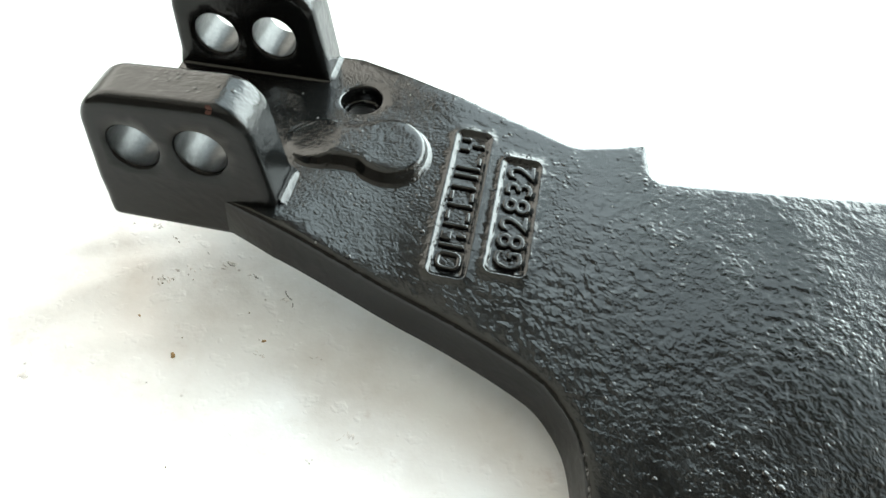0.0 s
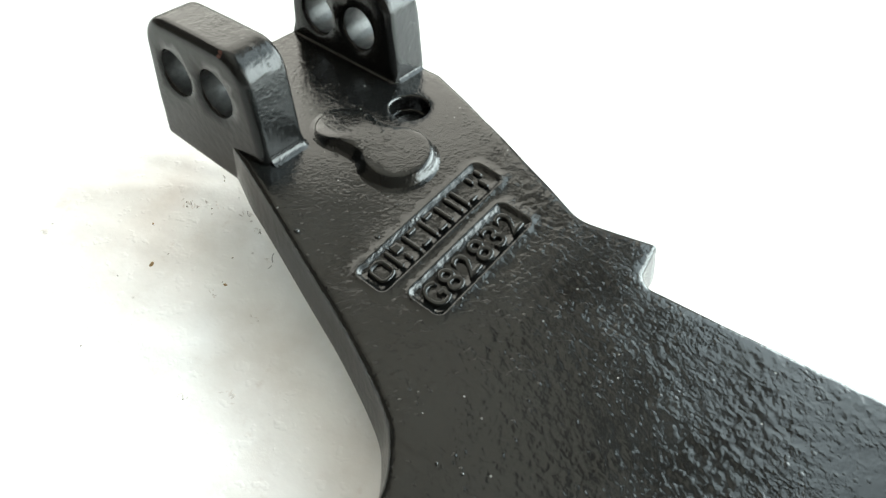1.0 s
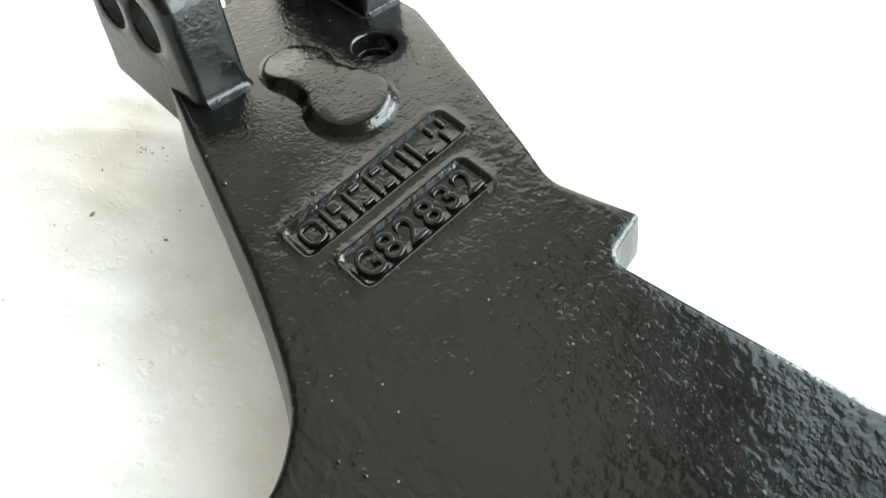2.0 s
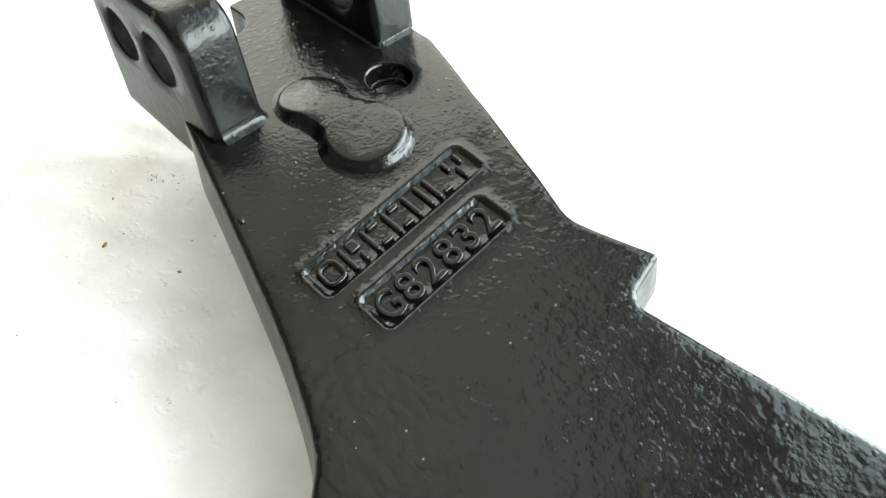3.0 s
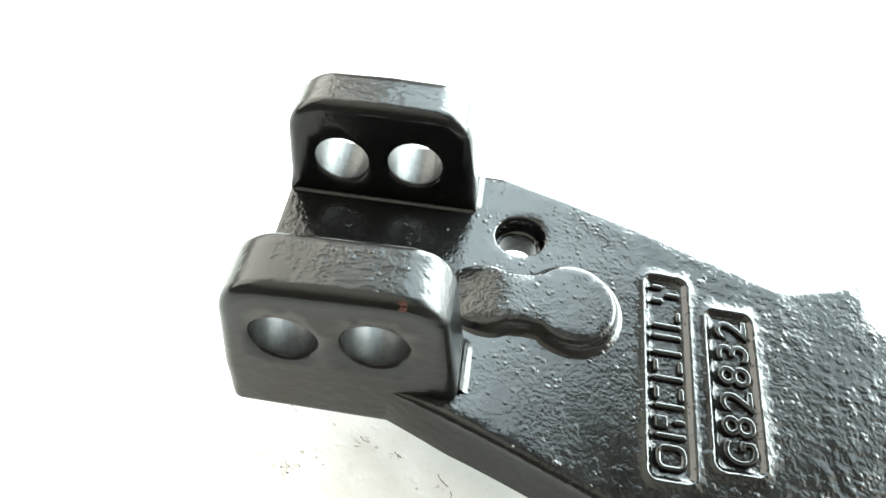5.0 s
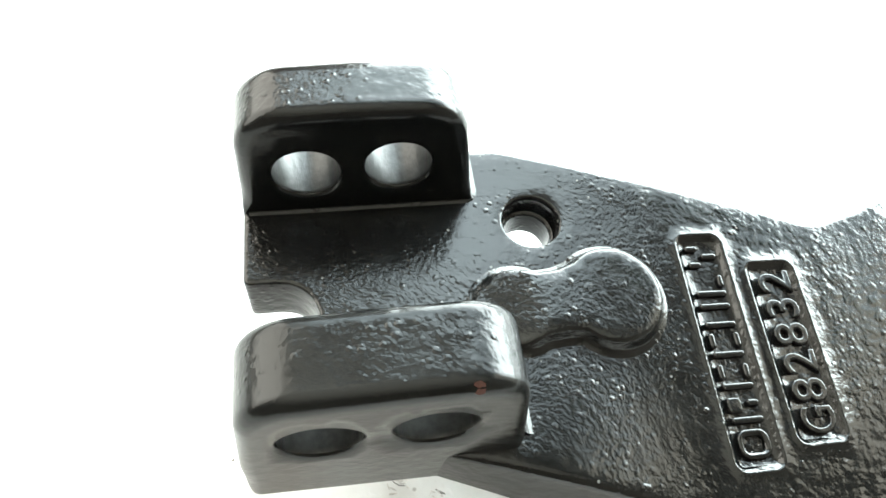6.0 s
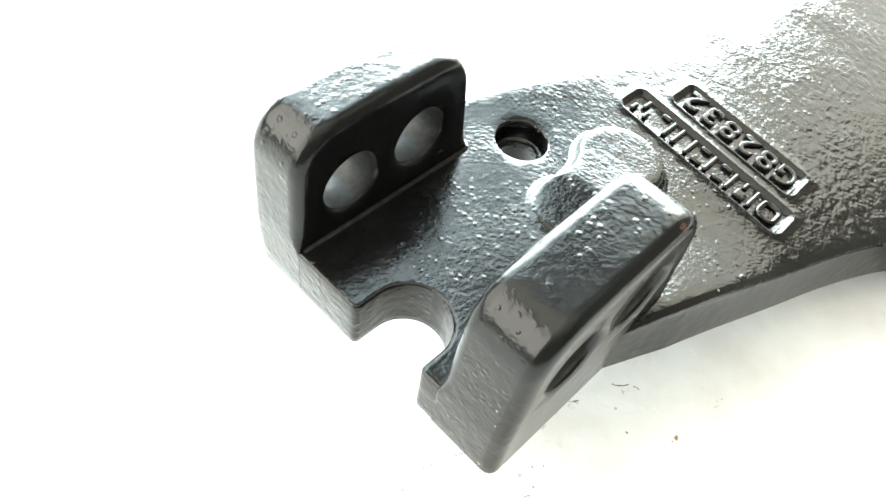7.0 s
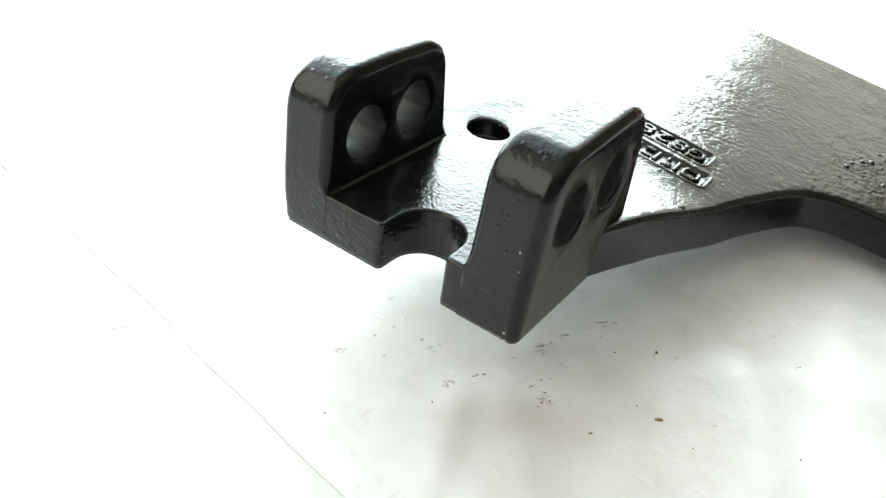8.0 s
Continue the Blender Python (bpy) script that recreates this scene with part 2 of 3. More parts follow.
def sheet(outline, holes, lines, height, step, clear=0.9, zones=()):
    """A flat region, meshed. lines: (outline, height) of inner edges. height(q): the height of the loose points.
    Returns points (n, 2), heights, triangles and, for the outline and each hole, the indices of its points."""
    from mathutils.geometry import delaunay_2d_cdt

    lines = list(lines) + [(c, None) for c in zones]
    pts, zs, edges, rims = [], [], [], []
    for c, z in [(outline, None)] + [(h, None) for h in holes] + lines:
        k, n = len(pts), len(c)
        pts += [tuple(v) for v in c]
        zs += list(height(c)) if z is None else [z] * n
        edges += [(k + i, k + (i + 1) % n) for i in range(n)]
        rims.append(list(range(k, k + n)))
    lo, hi = outline.min(0), outline.max(0)
    gx, gy = np.meshgrid(np.arange(lo[0] + 0.3, hi[0], step), np.arange(lo[1] + 0.3, hi[1], step))
    g = np.stack([gx.ravel(), gy.ravel()], 1)
    g[:, 0] += (np.round((g[:, 1] - lo[1]) / step) % 2) * step / 2
    keep = inside(g, outline)
    for c in [outline, *holes, *[c for c, _ in lines]]:
        keep[keep] &= away(g[keep], c) > clear
    for c in holes:
        keep[keep] &= ~inside(g[keep], c)
    g = g[keep]
    zg = np.array(height(g))
    for c, z in lines:
        if z is not None:
            zg[inside(g, c)] = z
    k = len(pts)
    pts += [tuple(v) for v in g]
    zs += list(zg)
    vo, _, fo, ov, _, _ = delaunay_2d_cdt([Vector(p) for p in pts], edges, [], 0, 1e-5)
    back = {}
    for i, src in enumerate(ov):
        for s in src:
            back[s] = i
    q = np.array([(v.x, v.y) for v in vo])
    z = np.array([zs[s[0]] if s else 0.0 for s in ov])
    lost = [i for i, s in enumerate(ov) if not s]
    for i in lost:
        z[i] = zs[int(np.argmin(((np.array(pts) - q[i]) ** 2).sum(1)))]
    f = np.array([t for t in fo if len(t) == 3])
    mid = q[f].mean(1)
    ok = inside(mid, outline)
    for c in holes:
        ok &= ~inside(mid, c)
    return q, z, f[ok].tolist(), [[back[i] for i in r] for r in rims[: 1 + len(holes)]]


def strip(a, b):
    n = len(a)
    return [(a[i], a[(i + 1) % n], b[(i + 1) % n], b[i]) for i in range(n)]


def roll_off(d, r):
    """How far a rounded edge of radius r has sunk at the distance d from its side."""
    d = np.clip(d, 0, r)
    return r - np.sqrt(np.maximum(0, r * r - (r - d) ** 2))


def slab(name, outline, holes, thick, r, mat, place, step=4.0, hole_r=0.6, bore=None, soft=None, edge=None):
    """A flat bar with rounded edges on both faces and through holes; place(u, v, w) gives the spot in millimetres."""
    rings = [grown(outline, -r * k) for k in (0.04, 0.14, 0.3, 0.5, 0.75, 1.0) + ((1.4, 1.7) if soft else ())]

    def height(q, face=0):
        k = r * (soft(q, face) if soft else np.ones(len(q)))
        h = -roll_off(away(q, outline) / k, 1.0) * k
        for c in holes:
            h -= roll_off(away(q, c), hole_r)
        return h

    q, z, f, rims = sheet(outline, holes, [], height, step, 0.5 * r, rings + [grown(c, hole_r) for c in holes])
    n = len(q)
    z2 = height(q, 1)
    verts = [place(x, y, h) for (x, y), h in zip(q, z)] + [place(x, y, -thick - h) for (x, y), h in zip(q, z2)]
    faces = f + [tuple(i + n for i in reversed(t)) for t in f]
    within, raw = [], []
    for which, rim in enumerate(rims):
        first, last = len(faces), rim
        for w in (0.06, 0.5, 0.94):
            row = list(range(len(verts), len(verts) + len(rim)))
            lo, hi = [z[i] for i in rim], [-thick - z2[i] for i in rim]
            verts += [place(*q[i], a + (b - a) * w) for i, a, b in zip(rim, lo, hi)]
            faces += strip(last, row)
            last = row
        faces += strip(last, [i + n for i in rim])
        within += range(first, len(faces)) if which else []
        raw += [] if which else range(first, len(faces))
    return mesh_from(name, [Vector(v) * MM for v in verts], faces, mat, True, bore, within if bore else (), edge, raw if edge else ())


# ---- the room, closed round the table ----
def structure(name, me, label, m=ROOM):
    ob = new(name, me)
    ob.matrix_world = m
    return tagged(ob, label=label, category=name.split("_")[0], kind="structure")


BACK, TOP, BASE = -2.4, 2.75, -0.76
structure("floor", box_mesh("floor", BACK, WALL_X, -2.0, SIDE, BASE - 0.1, BASE, FLOORING), "plain brown screed floor")
structure("ceiling", box_mesh("ceiling", BACK, WALL_X, -2.0, SIDE, TOP, TOP + 0.1, CEILING), "plain off-white painted ceiling")
# unseen; added to put a dark band into the plate's reflections
structure("ceiling_beam", box_mesh("ceiling_beam", 0.52, 0.9, -2.0, SIDE, TOP - 0.12, TOP - 0.002, STRIP_BROWN, 0.008), "unseen dark brown strip added under the ceiling")
structure("wall_west", box_mesh("wall_west", BACK - 0.12, BACK, -2.0, SIDE, BASE, TOP, PLASTER), "plain grey plastered wall")
structure("wall_south", box_mesh("wall_south", BACK, WALL_X, -2.12, -2.0, BASE, TOP, PLASTER), "plain grey plastered wall")


def window_wall(name, spans, label):
    """A wall of boxes that leave the opening free."""
    bm = bmesh.new()
    for x0, x1, y0, y1, z0, z1 in spans:
        c = [bm.verts.new((x, y, z)) for x in (x0, x1) for y in (y0, y1) for z in (z0, z1)]
        for f in ((0, 1, 3, 2), (4, 6, 7, 5), (0, 4, 5, 1), (2, 3, 7, 6), (0, 2, 6, 4), (1, 5, 7, 3)):
            bm.faces.new([c[i] for i in f])
    me = bpy.data.meshes.new(name)
    bm.to_mesh(me)
    bm.free()
    me.materials.append(PLASTER)
    structure(name, me, label)


EAST = (WALL_X, WALL_X + 0.12)
window_wall(
    "wall_east",
    [(*EAST, -2.0, -WIN_Y - FILL_WIDE, BASE, TOP), (*EAST, UPPER_Y, SIDE, BASE, TOP), (*EAST, WIN_Y, UPPER_Y, BASE, WIN_MID), (*EAST, -WIN_Y - FILL_WIDE, WIN_Y, BASE, WIN_Z0), (*EAST, -WIN_Y - FILL_WIDE, -WIN_Y, WIN_Z1, TOP), (*EAST, -WIN_Y, UPPER_Y0, LOW_Z, TOP), (*EAST, UPPER_Y0, UPPER_Y, UPPER_Z, TOP)],
    "grey plastered wall with a wide window opening",
)
NORTH = (SIDE, SIDE + 0.12)
window_wall(
    "wall_north",
    [(BACK, SIDE_X0, *NORTH, BASE, TOP), (SIDE_X1, WALL_X, *NORTH, BASE, TOP), (SIDE_X0, SIDE_X1, *NORTH, BASE, SIDE_Z0), (SIDE_X0, SIDE_X1, *NORTH, SIDE_Z1, TOP)],
    "grey plastered wall with a curtained window opening",
)

# ---- the worktable and the paper on it ----
table = tagged(new("worktable"), "white laminate worktable under a paper sheet", "table")
table.location = (0, 0, BASE)
part("tabletop", box_mesh("tabletop", -0.85, 0.66, -0.7, 0.58, -BASE - 0.03, -BASE, LAMINATE, 0.003), table)
leg_mesh = box_mesh("leg", -0.025, 0.025, -0.025, 0.025, 0, -BASE - 0.03, STEEL, 0.002)
for x in (-0.8, 0.61):
    for y in (-0.65, 0.53):
        part("leg", leg_mesh, table, "grey steel leg").location = (x, y, 0)


def paper_height(x, y):
    """The paper lies a little wavy: metres in, millimetres out."""
    h = 1.2 + 0.9 * noise.noise((x * 9, y * 9, 0.3)) + 0.35 * noise.noise((x * 26, y * 26, 4.0))
    h += 1.6 * math.exp(-(((x + 0.085) / 0.06) ** 2 + ((y + 0.095) / 0.05) ** 2))
    for ax, ay, bx, by, tall, wide in ((-0.14, -0.075, -0.085, -0.05, 0.5, 0.006), (-0.11, -0.02, -0.075, -0.06, 0.6, 0.005), (-0.02, -0.12, -0.045, -0.07, 0.8, 0.008), (-0.125, -0.055, -0.09, -0.038, 0.5, 0.0025), (-0.1, -0.075, -0.06, -0.062, 0.45, 0.003), (-0.075, -0.03, -0.05, -0.048, 0.4, 0.002), (-0.07, -0.1, -0.03, -0.085, 0.5, 0.004), (-0.119, -0.04, -0.093, -0.03, 0.9, 0.0045), (-0.106, -0.055, -0.084, -0.037, 0.8, 0.004), (-0.06, -0.12, 0.02, -0.1, 0.8, 0.007)):
        d = Vector((bx - ax, by - ay))
        f = max(0, min(1, Vector((x - ax, y - ay)).dot(d) / d.length_squared))
        h += tall * math.exp(-((Vector((x - ax, y - ay)) - d * f).length / wide) ** 2)
    return max(0.5, h)


def paper_sheet():
    nx, ny = 260, 260
    verts, faces = [], []
    for j in range(ny + 1):
        for i in range(nx + 1):
            y = -0.42 + 0.9 * j / ny
            left = -0.1307 + 0.12 * y + 0.0015 * noise.noise((0, y * 30, 0))
            x = left + (0.62 - left) * (i / nx) ** 1.35
            edge = min(1.0, (x - left) / 0.02)
            curl = 0.4 + 0.3 * noise.noise((1.7, y * 14, 0))  # the free edge stands a little off the table
            verts.append((x, y, MM * (curl + (paper_height(x, y) - curl) * edge)))
    n = len(verts)
    verts += [(x, y, z - 0.00014) for x, y, z in verts]
    at = lambda i, j: j * (nx + 1) + i
    for j in range(ny):
        for i in range(nx):
            q = (at(i, j), at(i + 1, j), at(i + 1, j + 1), at(i, j + 1))
            faces += [q, tuple(n + k for k in reversed(q))]
    rim = [at(i, 0) for i in range(nx)] + [at(nx, j) for j in range(ny)] + [at(i, ny) for i in range(nx, 0, -1)] + [at(0, j) for j in range(ny, 0, -1)]
    faces += [tuple(reversed(f)) for f in strip(rim, [n + k for k in rim])]
    me = bpy.data.meshes.new("paper_sheet")
    me.from_pydata(verts, [], faces)
    me.materials.append(PAPER)
    me.polygons.foreach_set("use_smooth", [True] * len(me.polygons))
    me.set_sharp_from_angle(angle=radians(40))
    tagged(new("paper_sheet", me), "white wrinkled paper sheet with scuffs, lying on the table", "paper")


paper_sheet()


# ---- the cast arm: all in millimetres ----
def plate_top(x, y):
    """The plate's upper face: level at the fork, twisting along the arm."""
    s = np.clip((np.asarray(x, float) + 52) / 52, 0, 1)
    s = s * s * (3 - 2 * s)
    return 37.8 + s * (0.133 * (np.asarray(y, float) - 2) - 0.5) - 0.05 * np.maximum(0, x)


def thick(x):
    """The plate thins from the fork to the arm."""
    return 13.5 - 1.0 * np.clip((np.asarray(x, float) + 60) / 45, 0, 1)


arm = tagged(new("cast_arm"), "black enamelled cast iron fork arm lying on white paper", "machine part")

BACK_X, LUG_N, LUG_F = -95.1, (-41.4, -25.2), (15.8, 31.6)
notch = [(-88.7 + 8.8 * math.cos(a), -10.9 + 8.8 * math.sin(a), 0) for a in np.linspace(math.pi / 2, -math.pi / 2, 17)]
OUTLINE = rounded(
    [(BACK_X + 0.5, LUG_N[0] + 2.5, 1), (-66, LUG_N[0] + 2.5, 4), (-58, LUG_N[0], 4), (-43, -46.2, 10), (-25, -51.5, 20), (-7.3, -56.8, 20), (11, -62.8, 20)]
    + [(25, -68.4, 16), (36, -73.4, 14), (45, -84, 16), (48.5, -97, 14), (51, -172, 6), (206, -138, 6), (209, 13.6, 4), (128, 6.0, 20), (86, 0.2, 10)]
    + [(62.3, -2.7, 3.5), (59.5, -0.2, 3.5), (57.6, 10.8, 1.2), (47, 7.7, 8), (36, 4.7, 12), (23, 9.3, 20), (11, 13.0, 20), (-10, 19.8, 20), (-24, 25.2, 14), (-37, 30.2, 9)]
    + [(-50, LUG_F[1] - 0.6, 5), (-58, LUG_F[1] - 2.5, 4), (BACK_X, LUG_F[1] - 2.5, 1), (BACK_X, -2.1, 1.5)]
    + notch
    + [(BACK_X + 0.5, -19.7, 1.5)]
)
for _ in range(14):  # the near flank bends in one easy sweep
    sway = (OUTLINE[:, 0] > -34) & (OUTLINE[:, 0] < 49) & (OUTLINE[:, 1] < -40) & (OUTLINE[:, 1] > -120)
    OUTLINE = np.where(sway[:, None], 0.5 * OUTLINE + 0.25 * (np.roll(OUTLINE, 1, 0) + np.roll(OUTLINE, -1, 0)), OUTLINE)
HOLE_AT, HOLE_R = (-32.2, 9.0), 6.4


def pocket(x0, x1, y0, y1, r, d=0.0):
    return rounded([(x0 + d, y0 + d, r - d), (x1 - d, y0 + d, r - d), (x1 - d, y1 - d, r - d), (x0 + d, y1 - d, r - d)], 0.5)


POCKETS = [(0.1, 10.8, -49.0, 2.5, 2.2), (15.3, 26.8, -44.9, -4.8, 2.2)]
POCKET_DEEP = 0.85
BOSS = rounded(
    [(-18.5 + 10.6 * math.cos(a), -11.6 + 10.6 * math.sin(a), 0) for a in np.linspace(-2.35, 2.35, 25)]
    + [(-29.8, -5.6, 5)]
    + [(-39.5 + 8.6 * math.cos(a), -12.8 + 8.4 * math.sin(a), 0) for a in np.linspace(0.95, 2 * math.pi - 0.95, 19)]
    + [(-29.8, -19.0, 5)],
    0.8,
)


def plate():
    r = 2.0
    hole = circle(*HOLE_AT, HOLE_R, 44)
    lines = []
    for p in POCKETS:
        lines += [(grown(pocket(*p), 1.1), 0.0), (grown(pocket(*p), 0.65), 0.22), (grown(pocket(*p), 0.25), 0.25), (pocket(*p, 0.1), 0.0), (pocket(*p, 0.95), -POCKET_DEEP + 0.15), (pocket(*p, 1.2), -POCKET_DEEP)]

    def height(q):
        sink = r * (0.35 + 0.65 * np.clip((q[:, 0] + 60) / 12, 0, 1))
        d = away(q, OUTLINE)
        return -roll_off(d / sink, 1.0) * sink - roll_off(away(q, hole), 0.7)

    rings = [grown(OUTLINE, -r * k) for k in (0.05, 0.16, 0.34, 0.6, 1.0)] + [grown(hole, 0.35), grown(hole, 0.7)]
    q, z, f, (rim, bore) = sheet(OUTLINE, [hole], lines, height, 3.2, 0.8, rings)
    # a faint hand-cast waviness
    wave = np.array([0.12 * noise.noise((x * 0.06, y * 0.06, 1.0)) for x, y in q])
    verts = [(x, y, plate_top(x, y) + h + w) for (x, y), h, w in zip(q, z, wave)]
    faces = list(f)
    # the sides spread a little towards the bottom, beyond the fork
    spread = 1.8 * np.clip((OUTLINE[:, 0] + 62) / 18, 0, 1)
    first, last = len(faces), rim
    for k, (down, out) in enumerate(((0.45, 0.5), (0.85, 0.9), (0.97, 1.0), (1.0, 0.75))):
        c = grown(OUTLINE, spread * out - (0.8 if k == 3 else 0))
        row = list(range(len(verts), len(verts) + len(c)))
        verts += [(x, y, plate_top(a, b) - r * 0.7 - (thick(a) - r * 0.7) * down) for (x, y), (a, b) in zip(c, OUTLINE)]
        faces += strip(last, row)
        last, low = row, c
    flank = range(first, len(faces))
    # the bore narrows at a ledge half-way down
    ring = bore
    for rad, down in ((HOLE_R - 0.02, 1.2), (HOLE_R - 0.05, 5.2), (HOLE_R - 0.25, 5.4), (HOLE_R - 1.0, 5.5), (HOLE_R - 1.1, 5.9), (HOLE_R - 1.1, 12.2)):
        c = circle(*HOLE_AT, rad, 44)
        row = list(range(len(verts), len(verts) + len(c)))
        verts += [(x, y, plate_top(x, y) - down) for x, y in c]
        faces += strip(ring, row)
        ring = row
    q2, _, f2, (rim2, bore2) = sheet(low, [circle(*HOLE_AT, HOLE_R - 1.1, 44)], [], lambda p: np.zeros(len(p)), 8.0, 0.5)
    k = len(verts)
    verts += [(x, y, plate_top(x, y) - thick(x)) for x, y in q2]
    faces += [tuple(k + i for i in reversed(t)) for t in f2]
    # the last ring of the side and the underside share their spots
    for a, b in zip(last, rim2):
        verts[k + b] = verts[a]
    for a, b in zip(ring, bore2):
        verts[k + b] = verts[a]
    raw = [i for i in flank if all(verts[k][0] < -80 for k in faces[i])]
    part("plate", mesh_from("plate", [Vector(v) * MM for v in verts], faces, CAST, True, SMOOTH, flank, ROUGH, raw), arm)


plate()


def boss():
    """A raised keyhole-shaped pad with a sloping, rounded rim."""
    tall = 3.7
    rings = [(grown(BOSS, 2.9), -0.3), (grown(BOSS, 2.2), 0.1), (grown(BOSS, 1.4), 0.5), (grown(BOSS, 0.8), 1.1), (grown(BOSS, 0.35), tall - 0.9), (grown(BOSS, -0.15), tall - 0.3)]
    verts, faces, last = [], [], None
    for c, h in rings:
        row = list(range(len(verts), len(verts) + len(c)))
        fade = np.clip((c[:, 0] + 50) / 16, 0.24, 1)
        verts += [(x, y, plate_top(x, y) + (h * g if h > 0 else h)) for (x, y), g in zip(c, fade)]
        if last:
            faces += strip(last, row)
        last = row
    top = grown(BOSS, -0.8)
    q, _, f, (rim,) = sheet(top, [], [], lambda p: np.zeros(len(p)), 2.5, 0.4)
    k = len(verts)
    verts += [(x, y, plate_top(x, y) + tall * np.clip((x + 50) / 16, 0.24, 1) + 0.12 * noise.noise((x * 0.3, y * 0.3, 2))) for x, y in q]
    faces += [tuple(k + i for i in t) for t in f] + strip(last, [k + i for i in rim])
    part("boss", mesh_from("boss", [Vector(v) * MM for v in verts], faces, CAST), arm, "raised keyhole-shaped casting pad")


boss()


def lug(y0, y1, holes, outer, drop, back, back_lean, front, front_lean, crown):
    """An upright ear of the fork, with two cross holes. outer: which face looks away from the fork."""
    outline = rounded(
        [(back, 38.9, 20), (back, 23.6, 2.4), (-73, 23.0 + drop, 8), (-58, 22.6 + 2 * drop, 2), (front - 4, 30, 3), (front, 38, 2)]
        + [(front - front_lean, crown + 1.0 * (outer < 0), 10), (-70, crown + 0.3, 40), (back + back_lean, crown - 0.8, 11)],
        1.0,
    )
    rounds = [circle(x, z, 7.1, 40) for x, z in holes]

    def soft(q, face):
        # sharp where the inner face meets the plate, well rounded along the outer foot
        low = np.clip((41.0 - q[:, 1]) / 3.5, 0, 1)
        inner = (face == 0) == (outer < 0)
        foot, crest = (0.4, 0.6) if outer > 0 else (-0.2, 0.0)  # the far lug's outer top edge is worn rounder
        return 1 - 0.996 * low if inner else 1 + foot * np.clip((32.0 - q[:, 1]) / 4, 0, 1) + crest * np.clip((q[:, 1] - 56) / 9, 0, 1)

    me = slab("lug", outline, rounds, y1 - y0, 2.8, SMOOTH, lambda u, v, w: (u, y1 + w, v), 5.0, 0.7, BORE, soft, ROUGH)
    part("lug", me, arm, "upright lug with two cross holes")


lug(*LUG_N, [(-80.3, 52.8), (-61.2, 54.3)], -1, 0.0, BACK_X - 0.1, 2.8, -43.0, 4.6, 69.3)
lug(*LUG_F, [(-80.7, 49.9), (-61.6, 51.2)], 1, 0.8, BACK_X - 0.05, 1.2, -44.6, 4.0, 68.1)


def fillet(path, r, lift=0.0):
    """A hollow fillet along a path of (x, y, nx, ny): from the wall at the path to the plate, r away along the normal."""
    verts, faces, n = [], [], 7
    full = r
    for x, y, nx, ny in path:
        r = full * (0.6 + 0.4 * abs(nx))
        for k in range(n):
            a = math.pi / 2 * k / (n - 1)
            out, up = r * (1 - math.cos(a)) - 0.35, r * (1 - math.sin(a)) + 0.05
            px, py = x + nx * (out + 0.0), y + ny * (out + 0.0)
            verts.append((px, py, float(plate_top(px, py)) + up - (0.3 if k == n - 1 else 0) + lift))
    for i in range(len(path) - 1):
        faces += [(i * n + k, (i + 1) * n + k, (i + 1) * n + k + 1, i * n + k + 1) for k in range(n - 1)]
    part("fillet", mesh_from("fillet", [Vector(v) * MM for v in verts], faces, ROUGH), arm, "cast fillet at the lug's foot")


def foot_path(y_in, y_out, side, front):
    """From the back along the inner face, round the front edge to the outer face."""
    steps = [(x, y_in, 0, side) for x in np.linspace(BACK_X + 1.2, front - 2.8, 20)]
    cx, cy = front - 2.3, y_in - side * 2.3
    steps += [(cx + 2.3 * math.sin(a), cy + side * 2.3 * math.cos(a), math.sin(a), side * math.cos(a)) for a in np.linspace(0.2, math.pi / 2, 6)]
    far = y_out + side * 2.6
    steps += [(cx + 2.3, y, 1, 0) for y in np.linspace(cy, far, 8)[1:]]
    return steps


fillet(foot_path(LUG_N[1], LUG_N[0], 1, -42.7), 2.4)
fillet(foot_path(LUG_F[0], LUG_F[1], -1, -44.9), 2.4)


# ---- the lettering in the two pockets ----
def drape(me, lift):
    for v in me.vertices:
        x, y = v.co.x / MM, v.co.y / MM
        v.co.z = MM * (plate_top(x, y) + lift + v.co.z / MM)


def characters(text, x_base, y0, y1, tall):
    """Raised characters, read along +y with their tops towards -x."""
    span = (y1 - y0) / len(text)
    for i, ch in enumerate(text):
        cu = bpy.data.curves.new("character", "FONT")
        cu.body, cu.size, cu.align_x = ch, tall * MM / 0.73, "CENTER"
        cu.extrude, cu.bevel_depth, cu.bevel_resolution, cu.offset = 0.3 * MM, 0.42 * MM, 3, -0.2 * MM
        ob = bpy.data.objects.new("character", cu)
        scene.collection.objects.link(ob)
        bpy.context.view_layer.update()
        me = bpy.data.meshes.new_from_object(ob.evaluated_get(bpy.context.evaluated_depsgraph_get()))
        bpy.data.objects.remove(ob)
        wide = max(v.co.x for v in me.vertices) - min(v.co.x for v in me.vertices)
        squeeze = min(1.0, 0.92 * span * MM / wide)
        for v in me.vertices:
            v.co = Vector((x_base * MM - v.co.y, (y0 + span * (i + 0.5)) * MM + v.co.x * squeeze, v.co.z))
        drape(me, -POCKET_DEEP + 0.35)
        me.materials.clear()
        me.materials.append(LETTER)
        me.name = "character"
        part("character", me, arm, "raised cast character")


characters("G82832", 25.1, -43.3, -6.4, 8.0)


